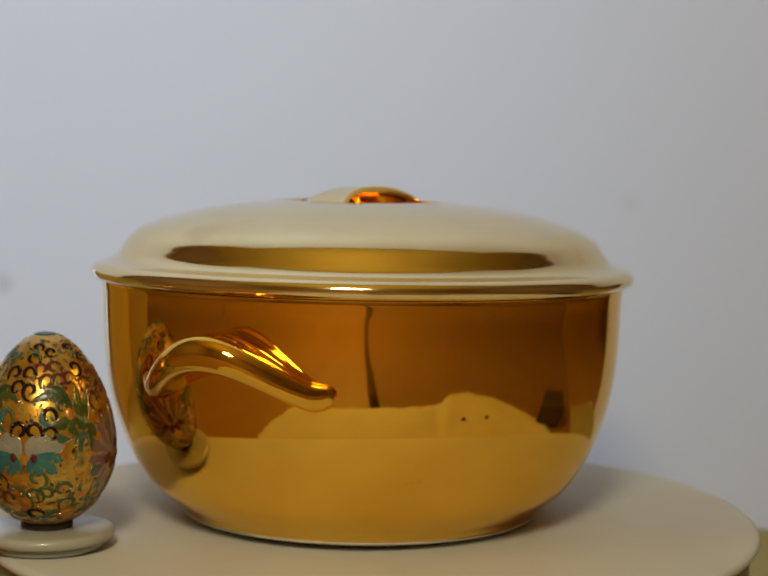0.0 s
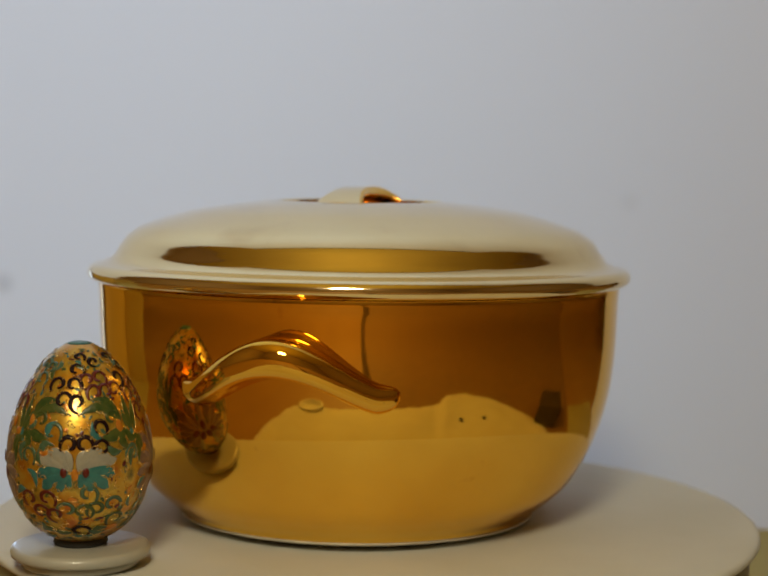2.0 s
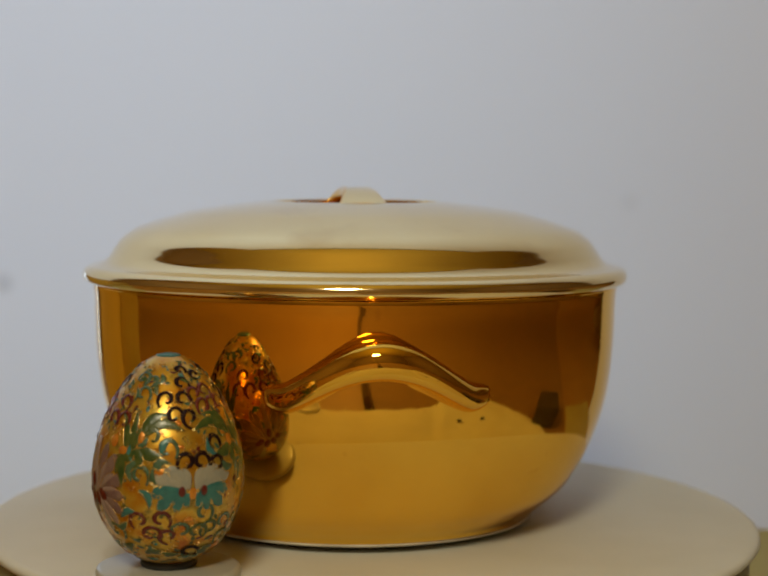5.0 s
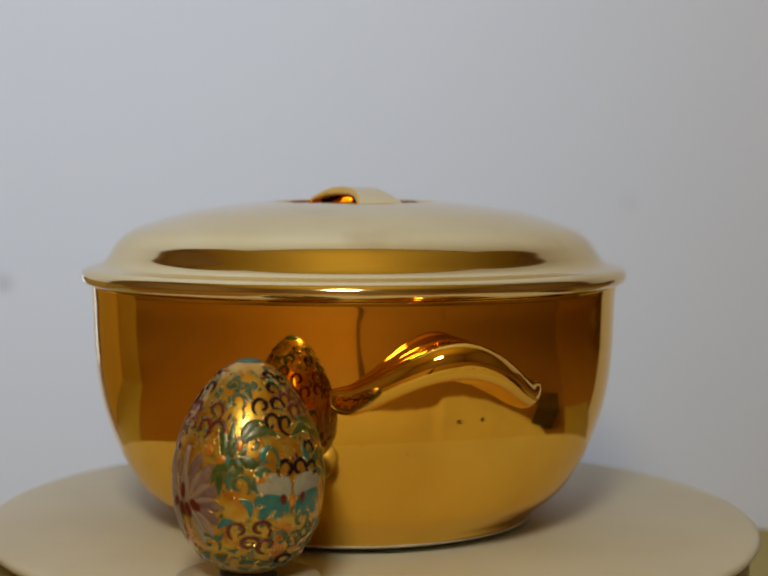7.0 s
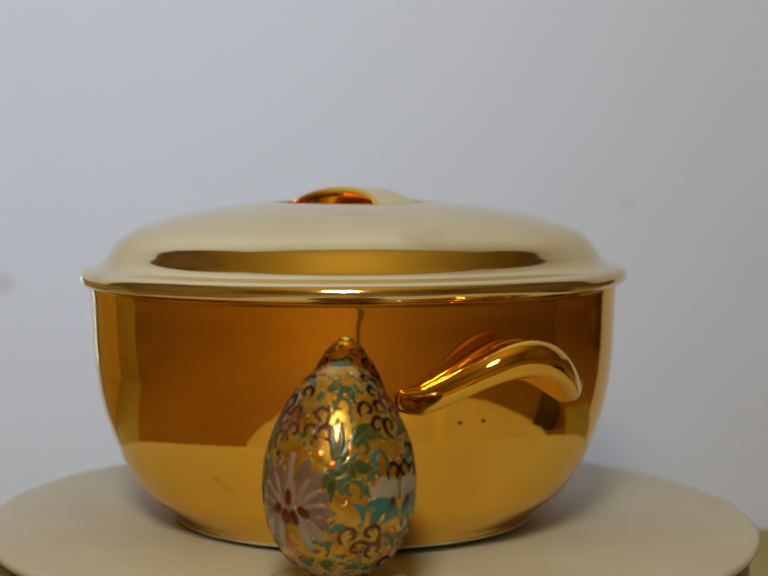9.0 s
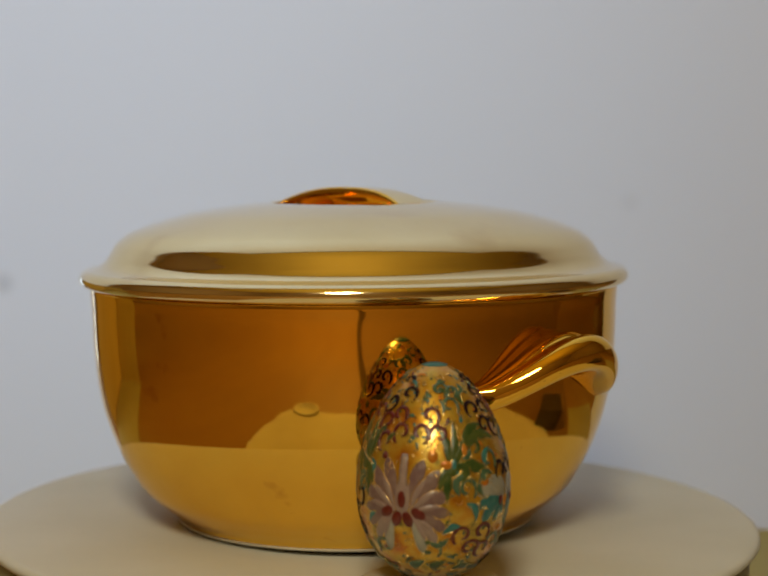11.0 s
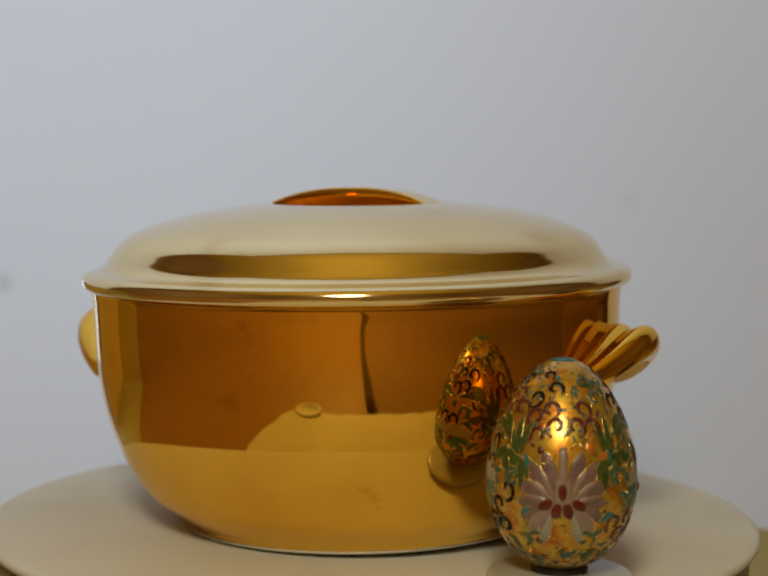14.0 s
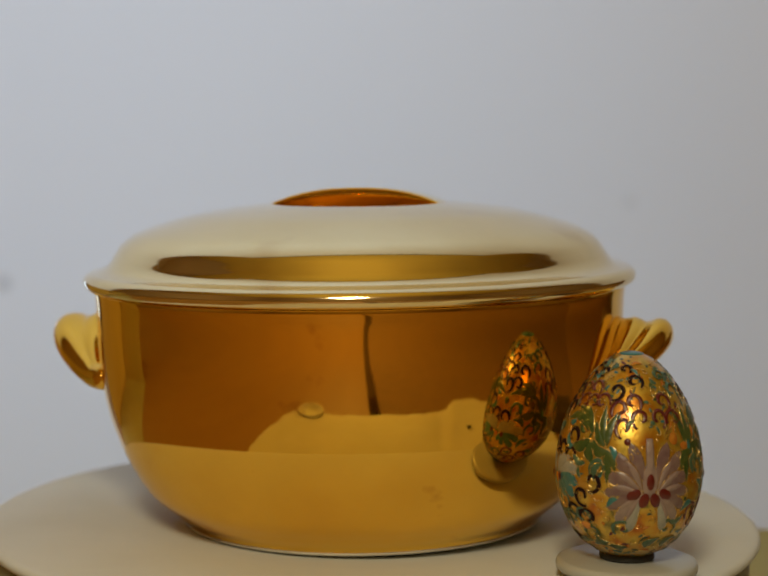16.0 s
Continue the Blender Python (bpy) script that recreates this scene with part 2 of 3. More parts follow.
cap = part("white_cup", lathe([(0, 0), (0.0190, 0), (0.0215, 0.001), (0.0232, 0.0055), (0.0226, 0.0066), (0.0190, 0.0066), (0.0175, 0.003), (0, 0.002)], 40), CLOTH)
cap.location = (-0.108, -0.330, TABLE_Z + 0.004)
cap.scale = (1.25, 1.25, 1.25)
tagged(cap, "shallow round white cup standing on the crumpled cloth", "cup")
for bx, by in ((0.175, -0.215), (0.215, -0.185)):
    knob = part("dark_button", lathe([(0, 0), (0.004, 0), (0.0048, 0.0012), (0.004, 0.0026), (0, 0.003)], 20), BLACK)
    knob.location = (bx, by, TABLE_Z + 0.008)
    tagged(knob, "small dark round button lying on the white cloth", "button", "buttons on the cloth")

# ---- the turn of the table: steady, seen from above against the clock ----
def angle(t):
    return radians(6.550 * t + 0.00148 * t * t)


def lean(ax, ay):
    """A small lean that lifts the point (x, y) by ax * x + ay * y."""
    return Matrix.Rotation(math.hypot(ax, ay), 4, Vector((ay, -ax, 0)).normalized())


LX, LY = -0.00977, -0.02118
POT_AT = Vector((-0.00518, 0.00475, 0.0003))
EGG_AT = Vector((-0.11970, -0.05938, 0.0))
POT_BASE = lean(LX, LY) @ Matrix.Translation(POT_AT)
FRONT = radians(-117.5)      # the way the front handle points at the start


# ---- turntable ----
turntable = tagged(new("turntable"), "round cream turntable with an olive-brown side, slowly turning", "turntable")
part("top_plate", lathe([(0, -0.0045), (0.1505, -0.0045), (0.1525, -0.0040), (0.1535, -0.0026), (0.1533, -0.0013), (0.1522, -0.0004), (0.1500, 0.0), (0, 0.0)], 160), PLATE, turntable)
part("side_band", lathe([(0, -0.034), (0.1470, -0.034), (0.1492, -0.032), (0.1498, -0.0047), (0, -0.0047)], 160), SIDE, turntable, "olive-brown side band")
stand = tagged(part("turntable_stand", lathe([(0, TABLE_Z + 0.0024), (0.105, TABLE_Z + 0.0024), (0.108, TABLE_Z + 0.005), (0.106, TABLE_Z + 0.012), (0.09, -0.0365), (0, -0.0365)], 96), BLACK),
               "black fixed stand under the turntable", "stand")

# ---- casserole dish ----
dish = tagged(new("casserole_dish"), "shiny gold lustre lidded casserole dish with two arched handles", "casserole dish")
outer = spline([(0.0690, 0.0020), (0.0704, 0.0022), (0.0710, 0.0028), (0.0724, 0.0044), (0.0768, 0.0080), (0.0838, 0.0142), (0.0897, 0.0232), (0.0945, 0.0331), (0.0985, 0.0448),
                (0.1008, 0.0560), (0.1022, 0.0700), (0.1028, 0.0860), (0.1031, 0.0905)], 6)
lip = spline([(0.1031, 0.0905), (0.1032, 0.0916), (0.1032, 0.0926), (0.1029, 0.0935), (0.1012, 0.0937)], 4)
inner = spline([(0.0990, 0.0930), (0.0980, 0.07), (0.0945, 0.045), (0.084, 0.021), (0.064, 0.0075), (0.0, 0.0065)], 4)
prof = [(0.0, 0.0042), (0.060, 0.0040), (0.0680, 0.0022)] + [(p[0], p[1]) for p in outer[:-1] + lip + inner[:-1]] + [(0.0, 0.0065)]
OVAL = Matrix.Diagonal((1.004, 1.002, 1.0, 1.0))      # a little longer from handle to handle


def oval(bm, turn=0.0):
    m = Matrix.Rotation(turn, 4, "Z") @ OVAL @ Matrix.Rotation(-turn, 4, "Z")
    bmesh.ops.transform(bm, matrix=m, verts=bm.verts)
    return bm


part("bowl", oval(lathe(prof, 192), FRONT), GOLD, dish)
part("foot_ring", lathe([(0.058, 0.0042), (0.058, 0.0003), (0.0592, -0.0002), (0.0652, -0.0002), (0.0662, 0.0004), (0.0668, 0.0010), (0.0700, 0.0010), (0.0708, 0.0014), (0.0709, 0.0022), (0.069, 0.0024)], 128), FOOT, dish, "unglazed foot ring")


def wall_radius(z):
    for (r0, z0), (r1, z1) in zip(prof[3:], prof[4:]):
        if z0 <= z <= z1:
            return r0 + (r1 - r0) * (z - z0) / max(1e-9, z1 - z0)
    return 0.1


def handle_mesh(more):
    section = spline([(-0.25, 0.0058), (0.10, 0.0064), (0.24, 0.0067), (0.36, 0.0059), (0.46, 0.0049), (0.56, 0.0053), (0.68, 0.0062), (0.80, 0.0060), (0.90, 0.0047), (0.97, 0.0026), (1.0, -0.0002),
                      (0.98, -0.0032), (0.91, -0.0056), (0.76, -0.0072), (0.45, -0.0082), (0.10, -0.0092), (-0.25, -0.0100)], 4)
    rows = []
    n = 56
    for i in range(n + 1):
        u = -1 + 2 * i / n
        w = 0.5 + 0.5 * math.cos(math.pi * u)
        edge = max(0.0, 1 - abs(u) ** 6)
        psi = radians(23.1) * u
        zc = 0.0582 + 0.0166 * w + 0.0022 * max(0.0, abs(u) - 0.8) / 0.2
        reach = (0.0050 + (0.0142 + more) * w ** 0.8) * edge ** 0.5 + 0.0002
        tall = (0.72 + 0.24 * w) * (0.25 + 0.75 * edge ** 0.5)
        row = []
        for s, v in [(p[0], p[1]) for p in section]:
            # the groove along the top fades out towards the ends
            v += (1 - w) * 0.60 * (math.copysign(0.0084 * math.sqrt(max(0.0, 1 - max(0.0, s) ** 2.2)), v) - v)
            z = zc + v * tall
            wr = wall_radius(z)
            r = wr + max(-0.0025, s * reach)
            row.append((r * math.cos(psi), r * math.sin(psi), z))
        rows.append(row)
    return grid_mesh(rows, caps=True, close_v=True)


for turn, more in ((FRONT, 0.0), (FRONT + math.pi, 0.0050)):
    h = part("handle", oval(handle_mesh(more)), GOLD, dish)
    h.matrix_local = Matrix.Rotation(turn, 4, "Z")

# ---- lid, with a bar that bridges a round hollow ----
edge_line = spline([(0.1000, 0.0939), (0.1048, 0.0939), (0.1068, 0.0950), (0.1075, 0.0966), (0.1072, 0.0983), (0.1062, 0.0996), (0.1047, 0.1004)], 5)
top_line = spline([(0.1047, 0.1004), (0.1024, 0.1009), (0.0994, 0.1020), (0.0972, 0.1040), (0.0953, 0.1070), (0.0926, 0.1108), (0.0880, 0.1143), (0.0820, 0.1168),
                   (0.0745, 0.1191), (0.0640, 0.1218), (0.0500, 0.1240), (0.0385, 0.1253), (0.0342, 0.12555), (0.0330, 0.1255), (0.0326, 0.1250), (0.0323, 0.1236), (0.0312, 0.1195), (0.0220, 0.1172), (0.0120, 0.1165), (0.0, 0.1162)], 5)
under = [(0.0, 0.1125), (0.03, 0.1130), (0.06, 0.1185), (0.082, 0.1125), (0.093, 0.1010), (0.0965, 0.0925), (0.0970, 0.0905), (0.0982, 0.0905), (0.0985, 0.0938)]
lid = part("lid", oval(lathe([(p[0], p[1]) for p in edge_line[:-1] + top_line[:-1]] + [(0.0, 0.1162)] + under, 192), FRONT), SHEEN_GOLD, dish, "gold lustre lid, coloured paler for its white sheen, with a hollow in its top")


def bar_mesh():
    """A bar with scooped, undercut sides; its top goes on with the lid's dome."""
    rows = []
    n, across, soft_edge, foot = 48, 12, 0.0011, 0.1170
    for i in range(n + 1):
        u = -1 + 2 * i / n
        x = 0.0355 * u
        half = 0.0058 + 0.0045 * abs(u) ** 2.5

        def top(y):
            return 0.1249 + 0.0066 * (1 - min(1.0, math.hypot(x, y * 0.9) / 0.0358) ** 2.5)

        edge = top(half)
        deep = max(0.0, edge - 0.1240) * 0.28
        loop = [(x, -half + deep + 0.0003, foot), (x, -half + deep, min(0.1240, edge - 0.002)), (x, -half + 0.45 * deep, (edge + 0.1240) / 2 - soft_edge * 0.4), (x, -half, edge - soft_edge), (x, -half + soft_edge * 0.3, edge - soft_edge * 0.3)]
        for k in range(across + 1):
            y = (half - soft_edge) * (-1 + 2 * k / across)
            loop.append((x, y, top(y)))
        loop += [(x, -p[1], p[2]) for p in loop[4::-1]]
        rows.append(loop)
    return grid_mesh(rows, close_v=True, caps=True)


bar = part("bar_handle", bar_mesh(), SHEEN_GOLD, lid, "gold bar handle bridging the hollow")
bar.matrix_local = Matrix.Rotation(FRONT, 4, "Z")
# redder gold in the hollow and on scooped sides: gold-on-gold reflection put into colour
for piece in (lid, bar):
    piece.data.materials.append(GOLD)
    for f in piece.data.polygons:
        c = f.center
        if (piece is bar and abs(f.normal.z) < 0.92) or (piece is lid and math.hypot(c.x, c.y) < 0.0326 and c.z > 0.1150):
            f.material_index = 1

# ---- small dish under the egg ----
saucer = tagged(new("small_round_stand"), "small round white glazed stand under the egg", "stand")
part("foot_ring", lathe([(0, 0.0005), (0.0200, 0.0005), (0.0208, 0.0012), (0.0210, 0.0036), (0, 0.0036)], 96), DISH, saucer)
part("plate", lathe([(0, 0.0034), (0.0209, 0.0034), (0.0235, 0.0037), (0.0244, 0.0044), (0.0246, 0.0059), (0.0240, 0.0072), (0.0225, 0.0078), (0.0, 0.0078)], 96), DISH, saucer)

# ---- decorated egg ----
EGG_LO, EGG_HI, EGG_R = 0.0086, 0.0798, 0.0247


def egg_point(az, s, lift=0.0):
    """A place on the egg: degrees round it from the pink flower, s from 0 at the top to 1 at the foot."""
    s = min(max(s, 0.0), 1.0)
    th = math.pi * s
    # a blunt lower end and a slimmer top
    k = math.cos(th)
    r = EGG_R * math.sin(th) ** 0.93 * (1 - 0.135 * k - (0.12 if k > 0 else 0.03) * k * k)
    z = (EGG_HI + EGG_LO) / 2 + (EGG_HI - EGG_LO) / 2 * k
    a = radians(az + 173.0)
    p = Vector((r * math.cos(a), r * math.sin(a), z))
    c = Vector((0, 0, 0.040))
    return p + (p - c).normalized() * lift


egg = tagged(new("cloisonne_egg"), "gold cloisonne egg with enamel flowers and dark scrolls", "ornamental egg")


def shell_material():
    m = material("gold_and_enamel", (0.95, 0.42, 0.07), 0.32, 0.68, 0.7, 0.15, (0.62, 0.16, 0.015), 130, 3, 1.0, 0.0, coat_ior=1.5)
    nt = m.node_tree
    b = nt.nodes["Principled BSDF"]
    co = nt.nodes["Texture Coordinate"]
    tone = nt.nodes.new("ShaderNodeValToRGB")
    for k, (p, c) in enumerate(((0.30, (0.42, 0.115, 0.006)), (0.43, (0.56, 0.27, 0.014)), (0.57, (0.60, 0.40, 0.05)), (0.70, (0.10, 0.10, 0.025)))):
        e = tone.color_ramp.elements[k] if k < 2 else tone.color_ramp.elements.new(p)
        e.position, e.color = p, (*c, 1)
    patch = nt.nodes.new("ShaderNodeTexNoise")
    patch.inputs["Scale"].default_value, patch.inputs["Detail"].default_value = 120, 4
    nt.links.new(co.outputs["Object"], patch.inputs["Vector"])
    nt.links.new(patch.outputs["Fac"], tone.inputs[0])
    nt.links.new(tone.outputs[0], b.inputs["Base Color"])
    grain = nt.nodes.new("ShaderNodeTexNoise")
    grain.inputs["Scale"].default_value, grain.inputs["Detail"].default_value = 420, 2
    nt.links.new(co.outputs["Object"], grain.inputs["Vector"])
    bp = nt.nodes.new("ShaderNodeBump")
    bp.inputs["Strength"].default_value, bp.inputs["Distance"].default_value = 0.22, 0.0004
    nt.links.new(grain.outputs["Fac"], bp.inputs["Height"])
    nt.links.new(bp.outputs[0], b.inputs["Normal"])
    return m


def enamel(name, a, b, rough=0.32, metal=0.0):
    return material(name, tuple(c * 0.85 for c in a), rough, metal, 0.25, 0.12, tuple(c * 0.85 for c in b), 300, 3, 1.0, 0.25, 700)


SHELL = shell_material()
WIRE = material("brass_wire", (0.92, 0.66, 0.22), 0.25, 1.0)
MAROON = enamel("maroon_enamel", (0.095, 0.005, 0.003), (0.135, 0.012, 0.006))
INK = enamel("black_brown_enamel", (0.012, 0.003, 0.003), (0.022, 0.004, 0.004), 0.5)
INK.node_tree.nodes["Principled BSDF"].inputs["Coat Weight"].default_value = 0.0
INK.node_tree.nodes["Principled BSDF"].inputs["Specular IOR Level"].default_value = 0.15
PINK = enamel("pink_enamel", (0.165, 0.092, 0.090), (0.23, 0.150, 0.120))
LILAC = enamel("pale_lilac_enamel", (0.26, 0.18, 0.16), (0.32, 0.23, 0.19))
WHITE = enamel("white_enamel", (0.36, 0.34, 0.27), (0.29, 0.29, 0.25))
BLUE = enamel("turquoise_enamel", (0.022, 0.13, 0.135), (0.045, 0.20, 0.185))
GREEN = enamel("green_enamel", (0.028, 0.066, 0.012), (0.085, 0.105, 0.02))
SAGE = enamel("sage_enamel", (0.05, 0.10, 0.045), (0.08, 0.15, 0.09))
ORANGE = enamel("orange_enamel", (0.62, 0.20, 0.02), (0.75, 0.32, 0.04), 0.2, 0.4)

part("shell", lathe([(0.0, EGG_HI)] + [(egg_point(-173, k / 48).x, egg_point(0, k / 48).z) for k in range(1, 47)] + [(0.0, egg_point(0, 46 / 48).z)], 96), SHELL, egg)
part("foot", lathe([(0.0, 0.0079), (0.0092, 0.0079), (0.0096, 0.0085), (0.0094, 0.0100), (0.0088, 0.0112), (0.0, 0.0112)], 48), BLACK, egg, "dark metal foot")


def on_egg(az, f, dx, dy, lift=0.0):
    """dx, dy metres to the right and up from the place at az degrees and the share f of the height below the top."""
    th = math.acos(1 - 2 * f) - dy / 0.0315
    th = min(max(th, 0.02), 3.05)
    r = max(0.005, EGG_R * math.sin(math.acos(1 - 2 * f)))
    return egg_point(az + math.degrees(dx / r), th / math.pi, lift)


def tube(points, radius, sides=6, taper=0.5):
    rows = []
    n = len(points)
    for i, p in enumerate(points):
        d = (points[min(i + 1, n - 1)] - points[max(i - 1, 0)]).normalized()
        out = (p - Vector((0, 0, 0.040))).normalized()
        side = d.cross(out).normalized()
        k = radius * (1 - taper * abs(2 * i / (n - 1) - 1) ** 3)
        rows.append([p + side * (k * math.cos(2 * math.pi * j / sides)) + out * (0.22 * k * math.sin(2 * math.pi * j / sides)) for j in range(sides)])
    return grid_mesh(rows, close_v=True, caps=True)


def scroll(az, f, size, turn, way, mat, radius=0.00075, parent=None):
    """One hooked curl: a stem that winds into an open ring."""
    pts = []
    for k in range(23):
        u = k / 22
        a = radians(turn) + way * (-1.2 + 5.6 * u)
        r = size * (1.15 - 0.80 * u)
        cx = size * 0.10 * u
        x, y = cx * math.cos(radians(turn)) + r * math.cos(a), cx * math.sin(radians(turn)) + r * math.sin(a)
        pts.append(on_egg(az, f, x, y, 0.00018))
    return part("scroll", tube(pts, radius), mat, parent or egg)


OUTLINES = []


def blade(az, f, dx, dy, length, width, turn, mat, name="leaf", parent=None, bend=0.0, lift=0.00035):
    """A pointed, slightly domed enamel cell."""
    rows = []
    n = 9
    c, s = math.cos(radians(turn)), math.sin(radians(turn))
    for i in range(n + 1):
        u = i / n
        w = width * 0.5 * math.sin(math.pi * u ** (1.7 if name == "petal" else 0.8)) ** (0.55 if name == "petal" else 0.8) + 0.00006
        row = []
        for j in range(5):
            v = -1 + j / 2
            x = (u - 0.0) * length
            y = v * w + bend * length * math.sin(math.pi * u)
            row.append(on_egg(az, f, dx + c * x - s * y, dy + s * x + c * y, lift * (1 - 0.75 * v * v) * (0.35 + 0.65 * math.sin(math.pi * u)) + 0.0001))
        rows.append(row)
    rim = [r[0] for r in rows] + [r[-1] for r in reversed(rows)]
    OUTLINES.append([p + (p - Vector((0, 0, 0.040))).normalized() * 0.00012 for p in rim + rim[:1]])
    return part(name, grid_mesh(rows), mat, parent or egg)


def dot(az, f, dx, dy, rx, ry, mat, name="dot", parent=None, turn=0.0, up=0.0):
    rows = []
    c, s = math.cos(radians(turn)), math.sin(radians(turn))
    for i in range(4):
        q = 1 - i / 3.001
        rows.append([on_egg(az, f, dx + q * (c * rx * math.cos(a) - s * ry * math.sin(a)), dy + q * (s * rx * math.cos(a) + c * ry * math.sin(a)), 0.0004 * (1 - q * q) + 0.00025 + up) for a in (2 * math.pi * k / 14 for k in range(14))])
    return part(name, grid_mesh(rows, close_v=True), mat, parent or egg)


def flower_pink(az):
    fl = part("flower", tube([on_egg(az, 0.37 + 0.20 * k / 8, 0, 0, 0.0003) for k in range(9)], 0.0014, 8, 0.2), LILAC, egg, "dusky pink enamel flower with a pale stem")
    for k, (ang, ln, wd, mt) in enumerate(((74, 0.0158, 0.0042, PINK), (50, 0.0160, 0.0044, PINK), (24, 0.0142, 0.0042, PINK), (0, 0.0128, 0.0038, PINK), (-24, 0.0128, 0.0038, PINK),
                                           (-48, 0.0134, 0.0040, LILAC), (-72, 0.0142, 0.0040, WHITE), (62, 0.0110, 0.0022, LILAC), (37, 0.0110, 0.0022, LILAC), (12, 0.0100, 0.0020, LILAC),
                                           (-36, 0.0100, 0.0020, LILAC), (-60, 0.0105, 0.0020, LILAC))):
        for sgn in (1, -1):
            blade(az, 0.625, 0.0022 * sgn, 0.0, ln, wd, ang if sgn > 0 else 180 - ang, mt, "petal", fl, 0.05 * sgn, 0.00030 + 0.00004 * k)
    dot(az, 0.562, 0, 0, 0.0027, 0.0056, LILAC, "eye", fl)
    dot(az, 0.566, 0, 0.0, 0.0013, 0.0024, MAROON, "seed", fl, 0, 0.0006)
    for dx, dy, tn in ((-0.0051, 0.0012, -58), (-0.0018, -0.0006, -20), (0.0018, -0.0006, 20), (0.0051, 0.0012, 58)):
        dot(az, 0.645, dx, dy, 0.0016, 0.0024, MAROON, "seed", fl, tn, 0.00035)


def flower_blue(az):
    fl = dot(az, 0.60, 0, 0.0, 0.0013, 0.0018, ORANGE, "flower")
    fl["label"] = "white and turquoise enamel flower"
    for sgn in (1, -1):
        for ang, ln, wd, mt in ((16, 0.0140, 0.0046, WHITE), (40, 0.0108, 0.0048, WHITE), (66, 0.0076, 0.0034, WHITE), (-4, 0.0128, 0.0042, BLUE), (-26, 0.0118, 0.0044, BLUE), (-50, 0.0078, 0.0036, BLUE), (-78, 0.0050, 0.0026, BLUE)):
            blade(az, 0.592, 0.001 * sgn, 0, ln, wd, ang if sgn > 0 else 180 - ang, mt, "petal", fl, 0.10 * sgn)
        dot(az, 0.594, 0.0036 * sgn, 0.0004, 0.0011, 0.0015, MAROON, "seed", fl, 0, 0.0005)


# hooked curls of one half of the egg: degrees, share of the height, turn, way round
DARK_CURLS = ((-69, 0.768, 24, 1), (-55, 0.685, 226, -1), (-52, 0.785, 146, -1), (-46, 0.614, -46, 1), (-34, 0.180, -36, 1), (-27, 0.076, 24, 1), (-12, 0.134, 24, 1),
              (69, 0.206, 156, -1), (76, 0.283, 44, 1), (85, 0.495, 156, -1), (86, 0.206, 24, 1), (88, 0.132, 24, 1), (92, 0.070, 24, 1), (92, 0.289, 201, -1),
              (92, 0.906, 24, 1), (96, 0.495, 24, 1), (109, 0.420, 9, 1), (112, 0.513, 156, -1), (118, 0.093, 206, -1))
RED_CURLS = ((-70, 0.245, 156, -1), (-63, 0.174, 24, 1), (-47, 0.239, 54, 1), (-26, 0.268, 156, -1), (-21, 0.351, 186, -1), (-14, 0.232, 14, 1), (-6, 0.309, 176, -1),
              (10, 0.307, 4, 1), (19, 0.229, 14, 1), (28, 0.314, 136, -1), (47, 0.756, 166, -1), (55, 0.817, 49, 1), (64, 0.749, 24, 1), (71, 0.824, 196, -1),
              (103, 0.182, 186, -1), (123, 0.243, 156, -1))

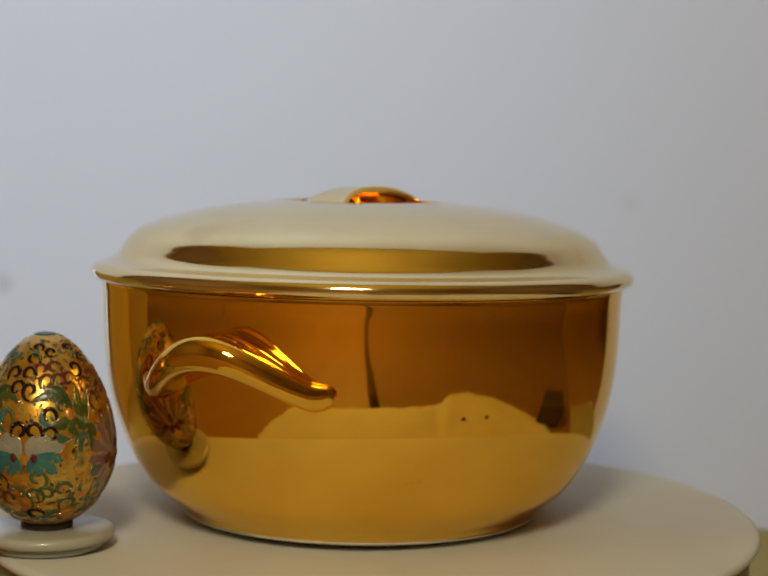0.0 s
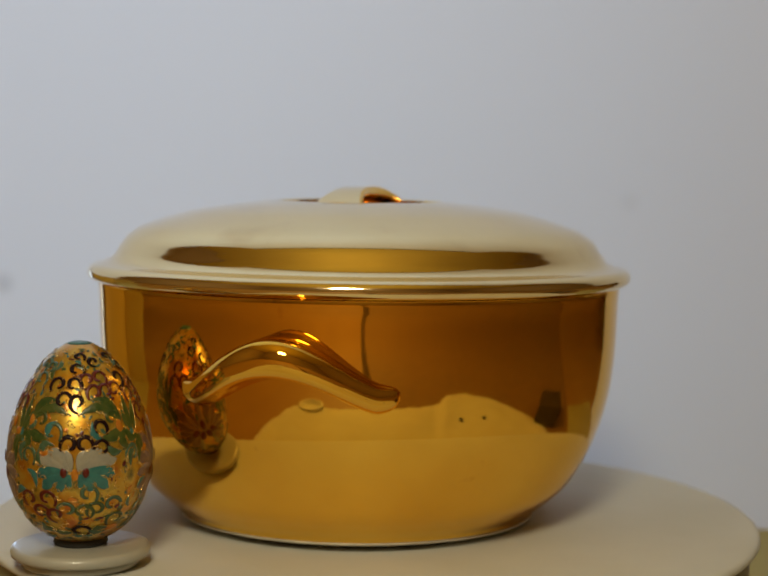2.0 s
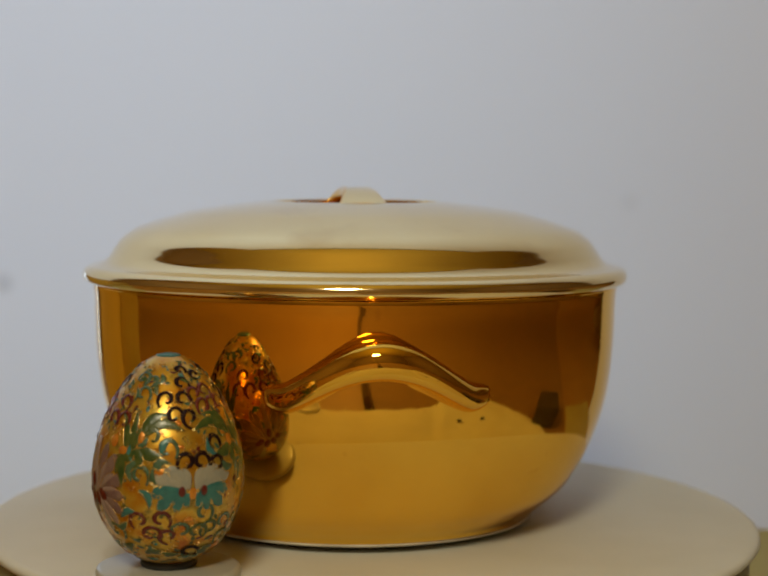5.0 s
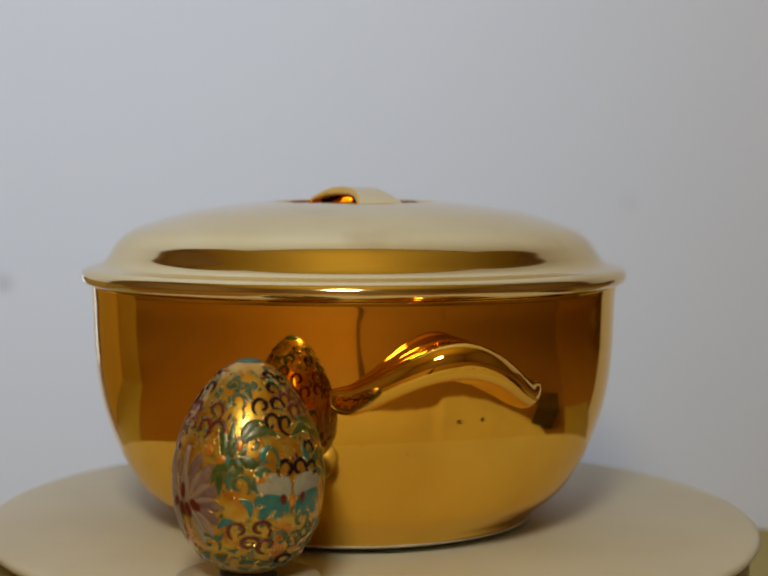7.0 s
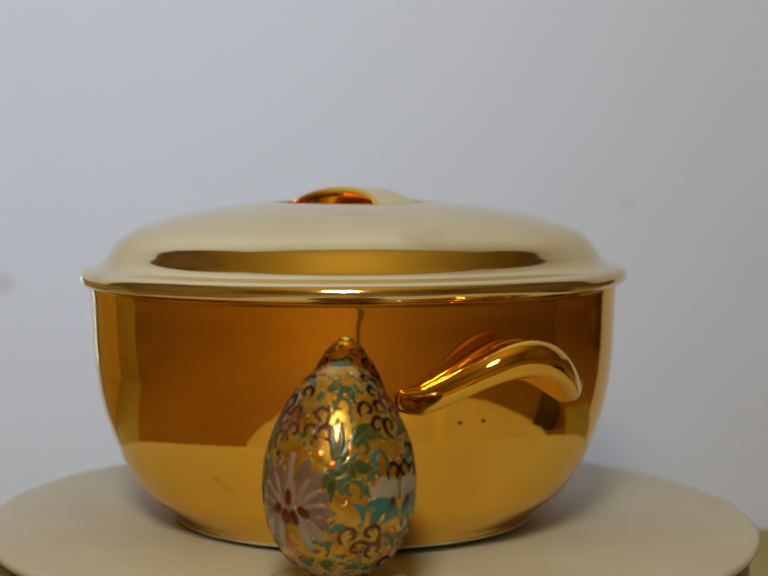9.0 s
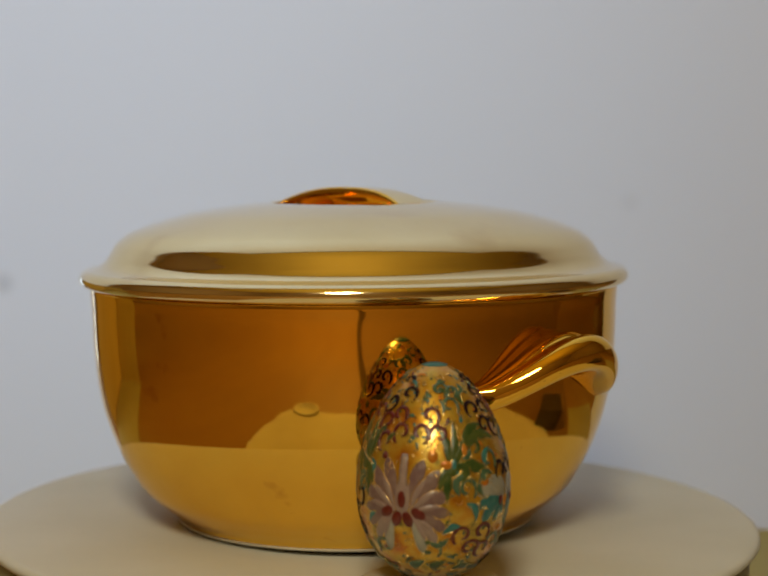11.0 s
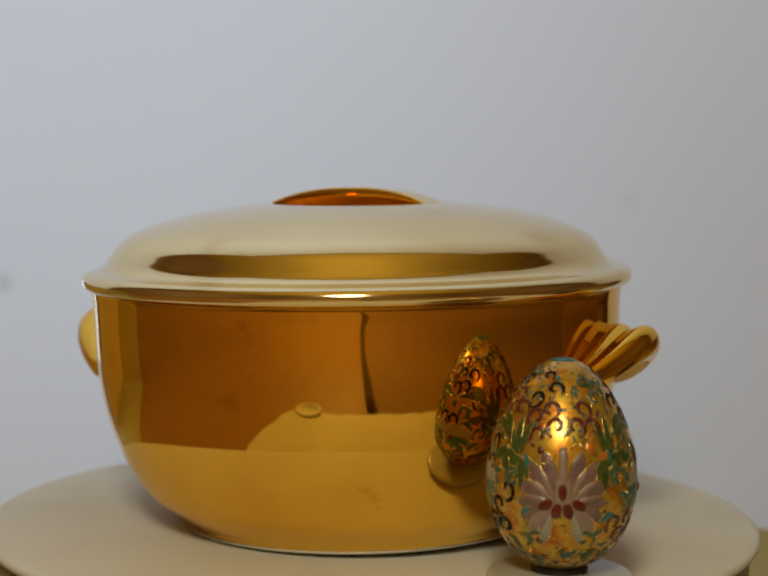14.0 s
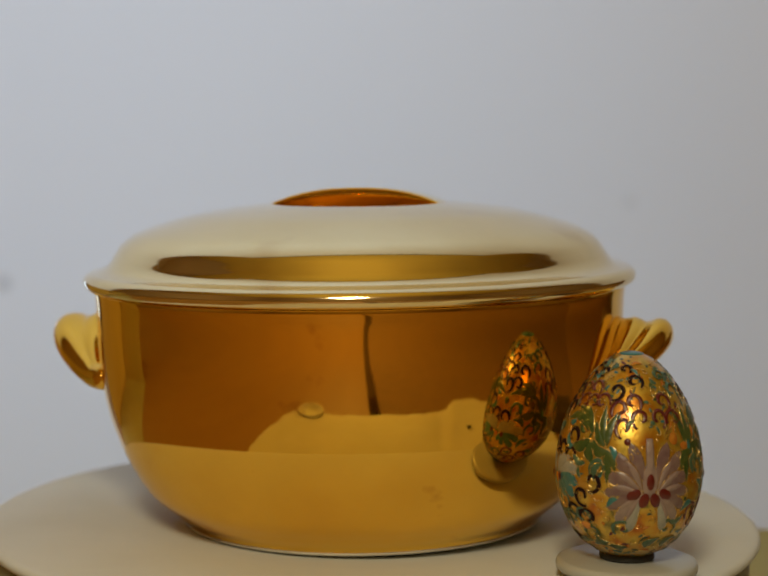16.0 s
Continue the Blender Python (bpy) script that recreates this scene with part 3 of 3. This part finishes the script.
rng = random.Random(5)
for half in (0, 180):
    flower_pink(half)
    flower_blue(half + 89)
    for spots, mat in ((DARK_CURLS, INK), (RED_CURLS, MAROON)):
        for az, f, turn, way in spots:
            if half and az < -44 and f > 0.6:
                continue
            scroll(az + half, f - 0.035 * math.sin(math.pi * f), 0.0031 if f > 0.1 else 0.0023, turn, way, mat, 0.00080)
    for az, f, turn, way, mat in ((95, 0.790, 24, 1, GREEN), (82, 0.780, 156, -1, SAGE), (108, 0.780, 156, -1, GREEN), (121, 0.760, 24, 1, SAGE), (99, 0.700, 24, 1, SAGE), (130, 0.840, 156, -1, GREEN),
                                  (30, 0.100, 24, 1, SAGE), (50, 0.115, 156, -1, SAGE), (40, 0.165, 24, 1, SAGE), (58, 0.345, 156, -1, GREEN), (122, 0.340, 24, 1, GREEN), (70, 0.400, 24, 1, SAGE),
                                  (48, 0.520, 24, 1, SAGE), (140, 0.520, 156, -1, SAGE), (20, 0.800, 24, 1, SAGE), (-20, 0.800, 156, -1, SAGE)):
        scroll(az + half, f, 0.0032, turn, way, mat, 0.00075)
    dot(half - 18, 0.385, 0, 0, 0.0012, 0.0011, MAROON, "dot")
    for az, sgn in ((46, 1), (131, -1)):
        for ang, ln, dy, bend in ((8, 0.0150, 0.001, 0.22), (34, 0.0120, 0.001, 0.20), (-16, 0.0085, -0.001, -0.1), (200, 0.0075, -0.001, 0.2), (255, 0.0065, -0.001, 0.2)):
            blade(az + half, 0.375, 0, dy, ln * 1.12, 0.0036, ang if sgn > 0 else 180 - ang, GREEN, "leaf", None, bend * sgn)
    for az, sgn in ((-36, 1), (36, -1)):
        for ang, ln in ((72, 0.0105), (98, 0.0120), (122, 0.0085), (-84, 0.0095), (-60, 0.0070)):
            blade(az + half, 0.42, 0, 0, ln * 1.1, 0.0030, ang if sgn > 0 else 180 - ang, GREEN, "leaf", None, 0.08 * sgn)
    for az, f, tn, mat in ((44, 0.47, 100, BLUE), (42, 0.55, 80, SAGE), (38, 0.52, 30, SAGE), (48, 0.58, -60, BLUE), (58, 0.50, 20, SAGE), (66, 0.44, 60, BLUE), (30, 0.72, 10, BLUE), (128, 0.50, 150, SAGE),
                           (136, 0.58, 60, SAGE), (112, 0.44, 120, BLUE), (36, 0.74, 190, SAGE), (146, 0.70, 20, BLUE)):
        blade(az + half, f, 0, 0, 0.0070, 0.0026, tn, mat, "leaf", None, 0.25)
    for k in range(9):
        blade(half + k * 20 + 4, 0.905, 0, 0, 0.0062, 0.0032, rng.choice((20, 160, 60, 120)), GREEN if k % 3 else SAGE, "leaf", None, 0.2)
    for k in range(34):
        az, f = half + rng.uniform(0, 180), rng.choice((rng.uniform(0.02, 0.17), rng.uniform(0.03, 0.12), rng.uniform(0.3, 0.6), rng.uniform(0.72, 0.96)))
        blade(az, f, 0, 0, rng.uniform(0.003, 0.0055), rng.uniform(0.0014, 0.0026), rng.uniform(0, 360), rng.choice((GREEN, SAGE, SAGE, BLUE, ORANGE)), "leaf", None, 0.2)
    for k in range(5):
        dot(half + rng.uniform(0, 180), rng.uniform(0.3, 0.9), 0, 0, rng.uniform(0.0012, 0.0022), rng.uniform(0.0012, 0.002), rng.choice((ORANGE, ORANGE, SAGE)), "cell")

# turquoise crown on the tip of the egg
part("crown", lathe([(0.0, EGG_HI + 0.0002)] + [(egg_point(-173, k / 48).x + 0.00012, egg_point(0, k / 48).z + 0.0002) for k in range(1, 4)] + [(egg_point(-173, 3.2 / 48).x, egg_point(0, 3.3 / 48).z - 0.0002)], 32), BLUE, egg, "turquoise enamel crown")

# small enamel cells between the larger ones
def blade_mesh(az, f, length, width, turn, lift):
    rows = []
    c, s = math.cos(turn), math.sin(turn)
    for i in range(6):
        u = i / 5
        w = width * 0.5 * math.sin(math.pi * u ** 0.8) + 0.00005
        rows.append([on_egg(az, f, c * u * length - s * v * w, s * u * length + c * v * w, lift * (1 - 0.6 * v * v)) for v in (-1, 0, 1)])
    return grid_mesh(rows)


def joined(meshes):
    bm = bmesh.new()
    for piece in meshes:
        tmp = bpy.data.meshes.new("tmp")
        piece.to_mesh(tmp)
        piece.free()
        bm.from_mesh(tmp)
        bpy.data.meshes.remove(tmp)
    return bm


for mat, count, label in ((SAGE, 170, "small sage green enamel cells"), (MAROON, 40, "small maroon enamel cells"), (ORANGE, 120, "small orange enamel cells"), (GREEN, 110, "small green enamel cells"), (BLUE, 40, "small turquoise enamel cells")):
    cells = [blade_mesh(rng.uniform(0, 360), rng.choice((rng.uniform(0.02, 0.3), rng.uniform(0.05, 0.95), rng.uniform(0.75, 0.97))), rng.uniform(0.0012, 0.0034), rng.uniform(0.0007, 0.0014), rng.uniform(0, 6.28), 0.00022) for k in range(count)]
    tagged(part("enamel_inlay", joined(cells), mat, egg, label), kind="stuff")

# fine raised wire ends over the whole shell
bm = bmesh.new()
for k in range(900):
    az, f, tn = rng.uniform(0, 360), rng.uniform(0.04, 0.96), rng.uniform(0, 6.28)
    ln = rng.uniform(0.0006, 0.0018)
    pts = [on_egg(az, f, ln * math.cos(tn + 0.9 * u) * u, ln * math.sin(tn + 0.9 * u) * u, 0.00030) for u in (-1, -0.3, 0.3, 1)]
    piece = tube(pts, 0.00019, 4, 0.3)
    tmp = bpy.data.meshes.new("tmp")
    piece.to_mesh(tmp)
    piece.free()
    bm.from_mesh(tmp)
    bpy.data.meshes.remove(tmp)
for rim in OUTLINES:
    piece = tube(rim, 0.00013, 4, 0.0)
    tmp = bpy.data.meshes.new("tmp")
    piece.to_mesh(tmp)
    piece.free()
    bm.from_mesh(tmp)
    bpy.data.meshes.remove(tmp)
tagged(part("wirework", bm, WIRE, egg, "fine raised brass wirework"), kind="stuff")

# ---- everything on the turntable goes round together ----
def motions():
    times = [0.5 * k for k in range(33)]
    for thing, base in ((turntable, Matrix.Identity(4)), (dish, POT_BASE), (saucer, Matrix.Translation(EGG_AT)), (egg, Matrix.Translation(EGG_AT))):
        walk(thing, [(t, Matrix.Rotation(angle(t), 4, "Z") @ base) for t in times])


motions()
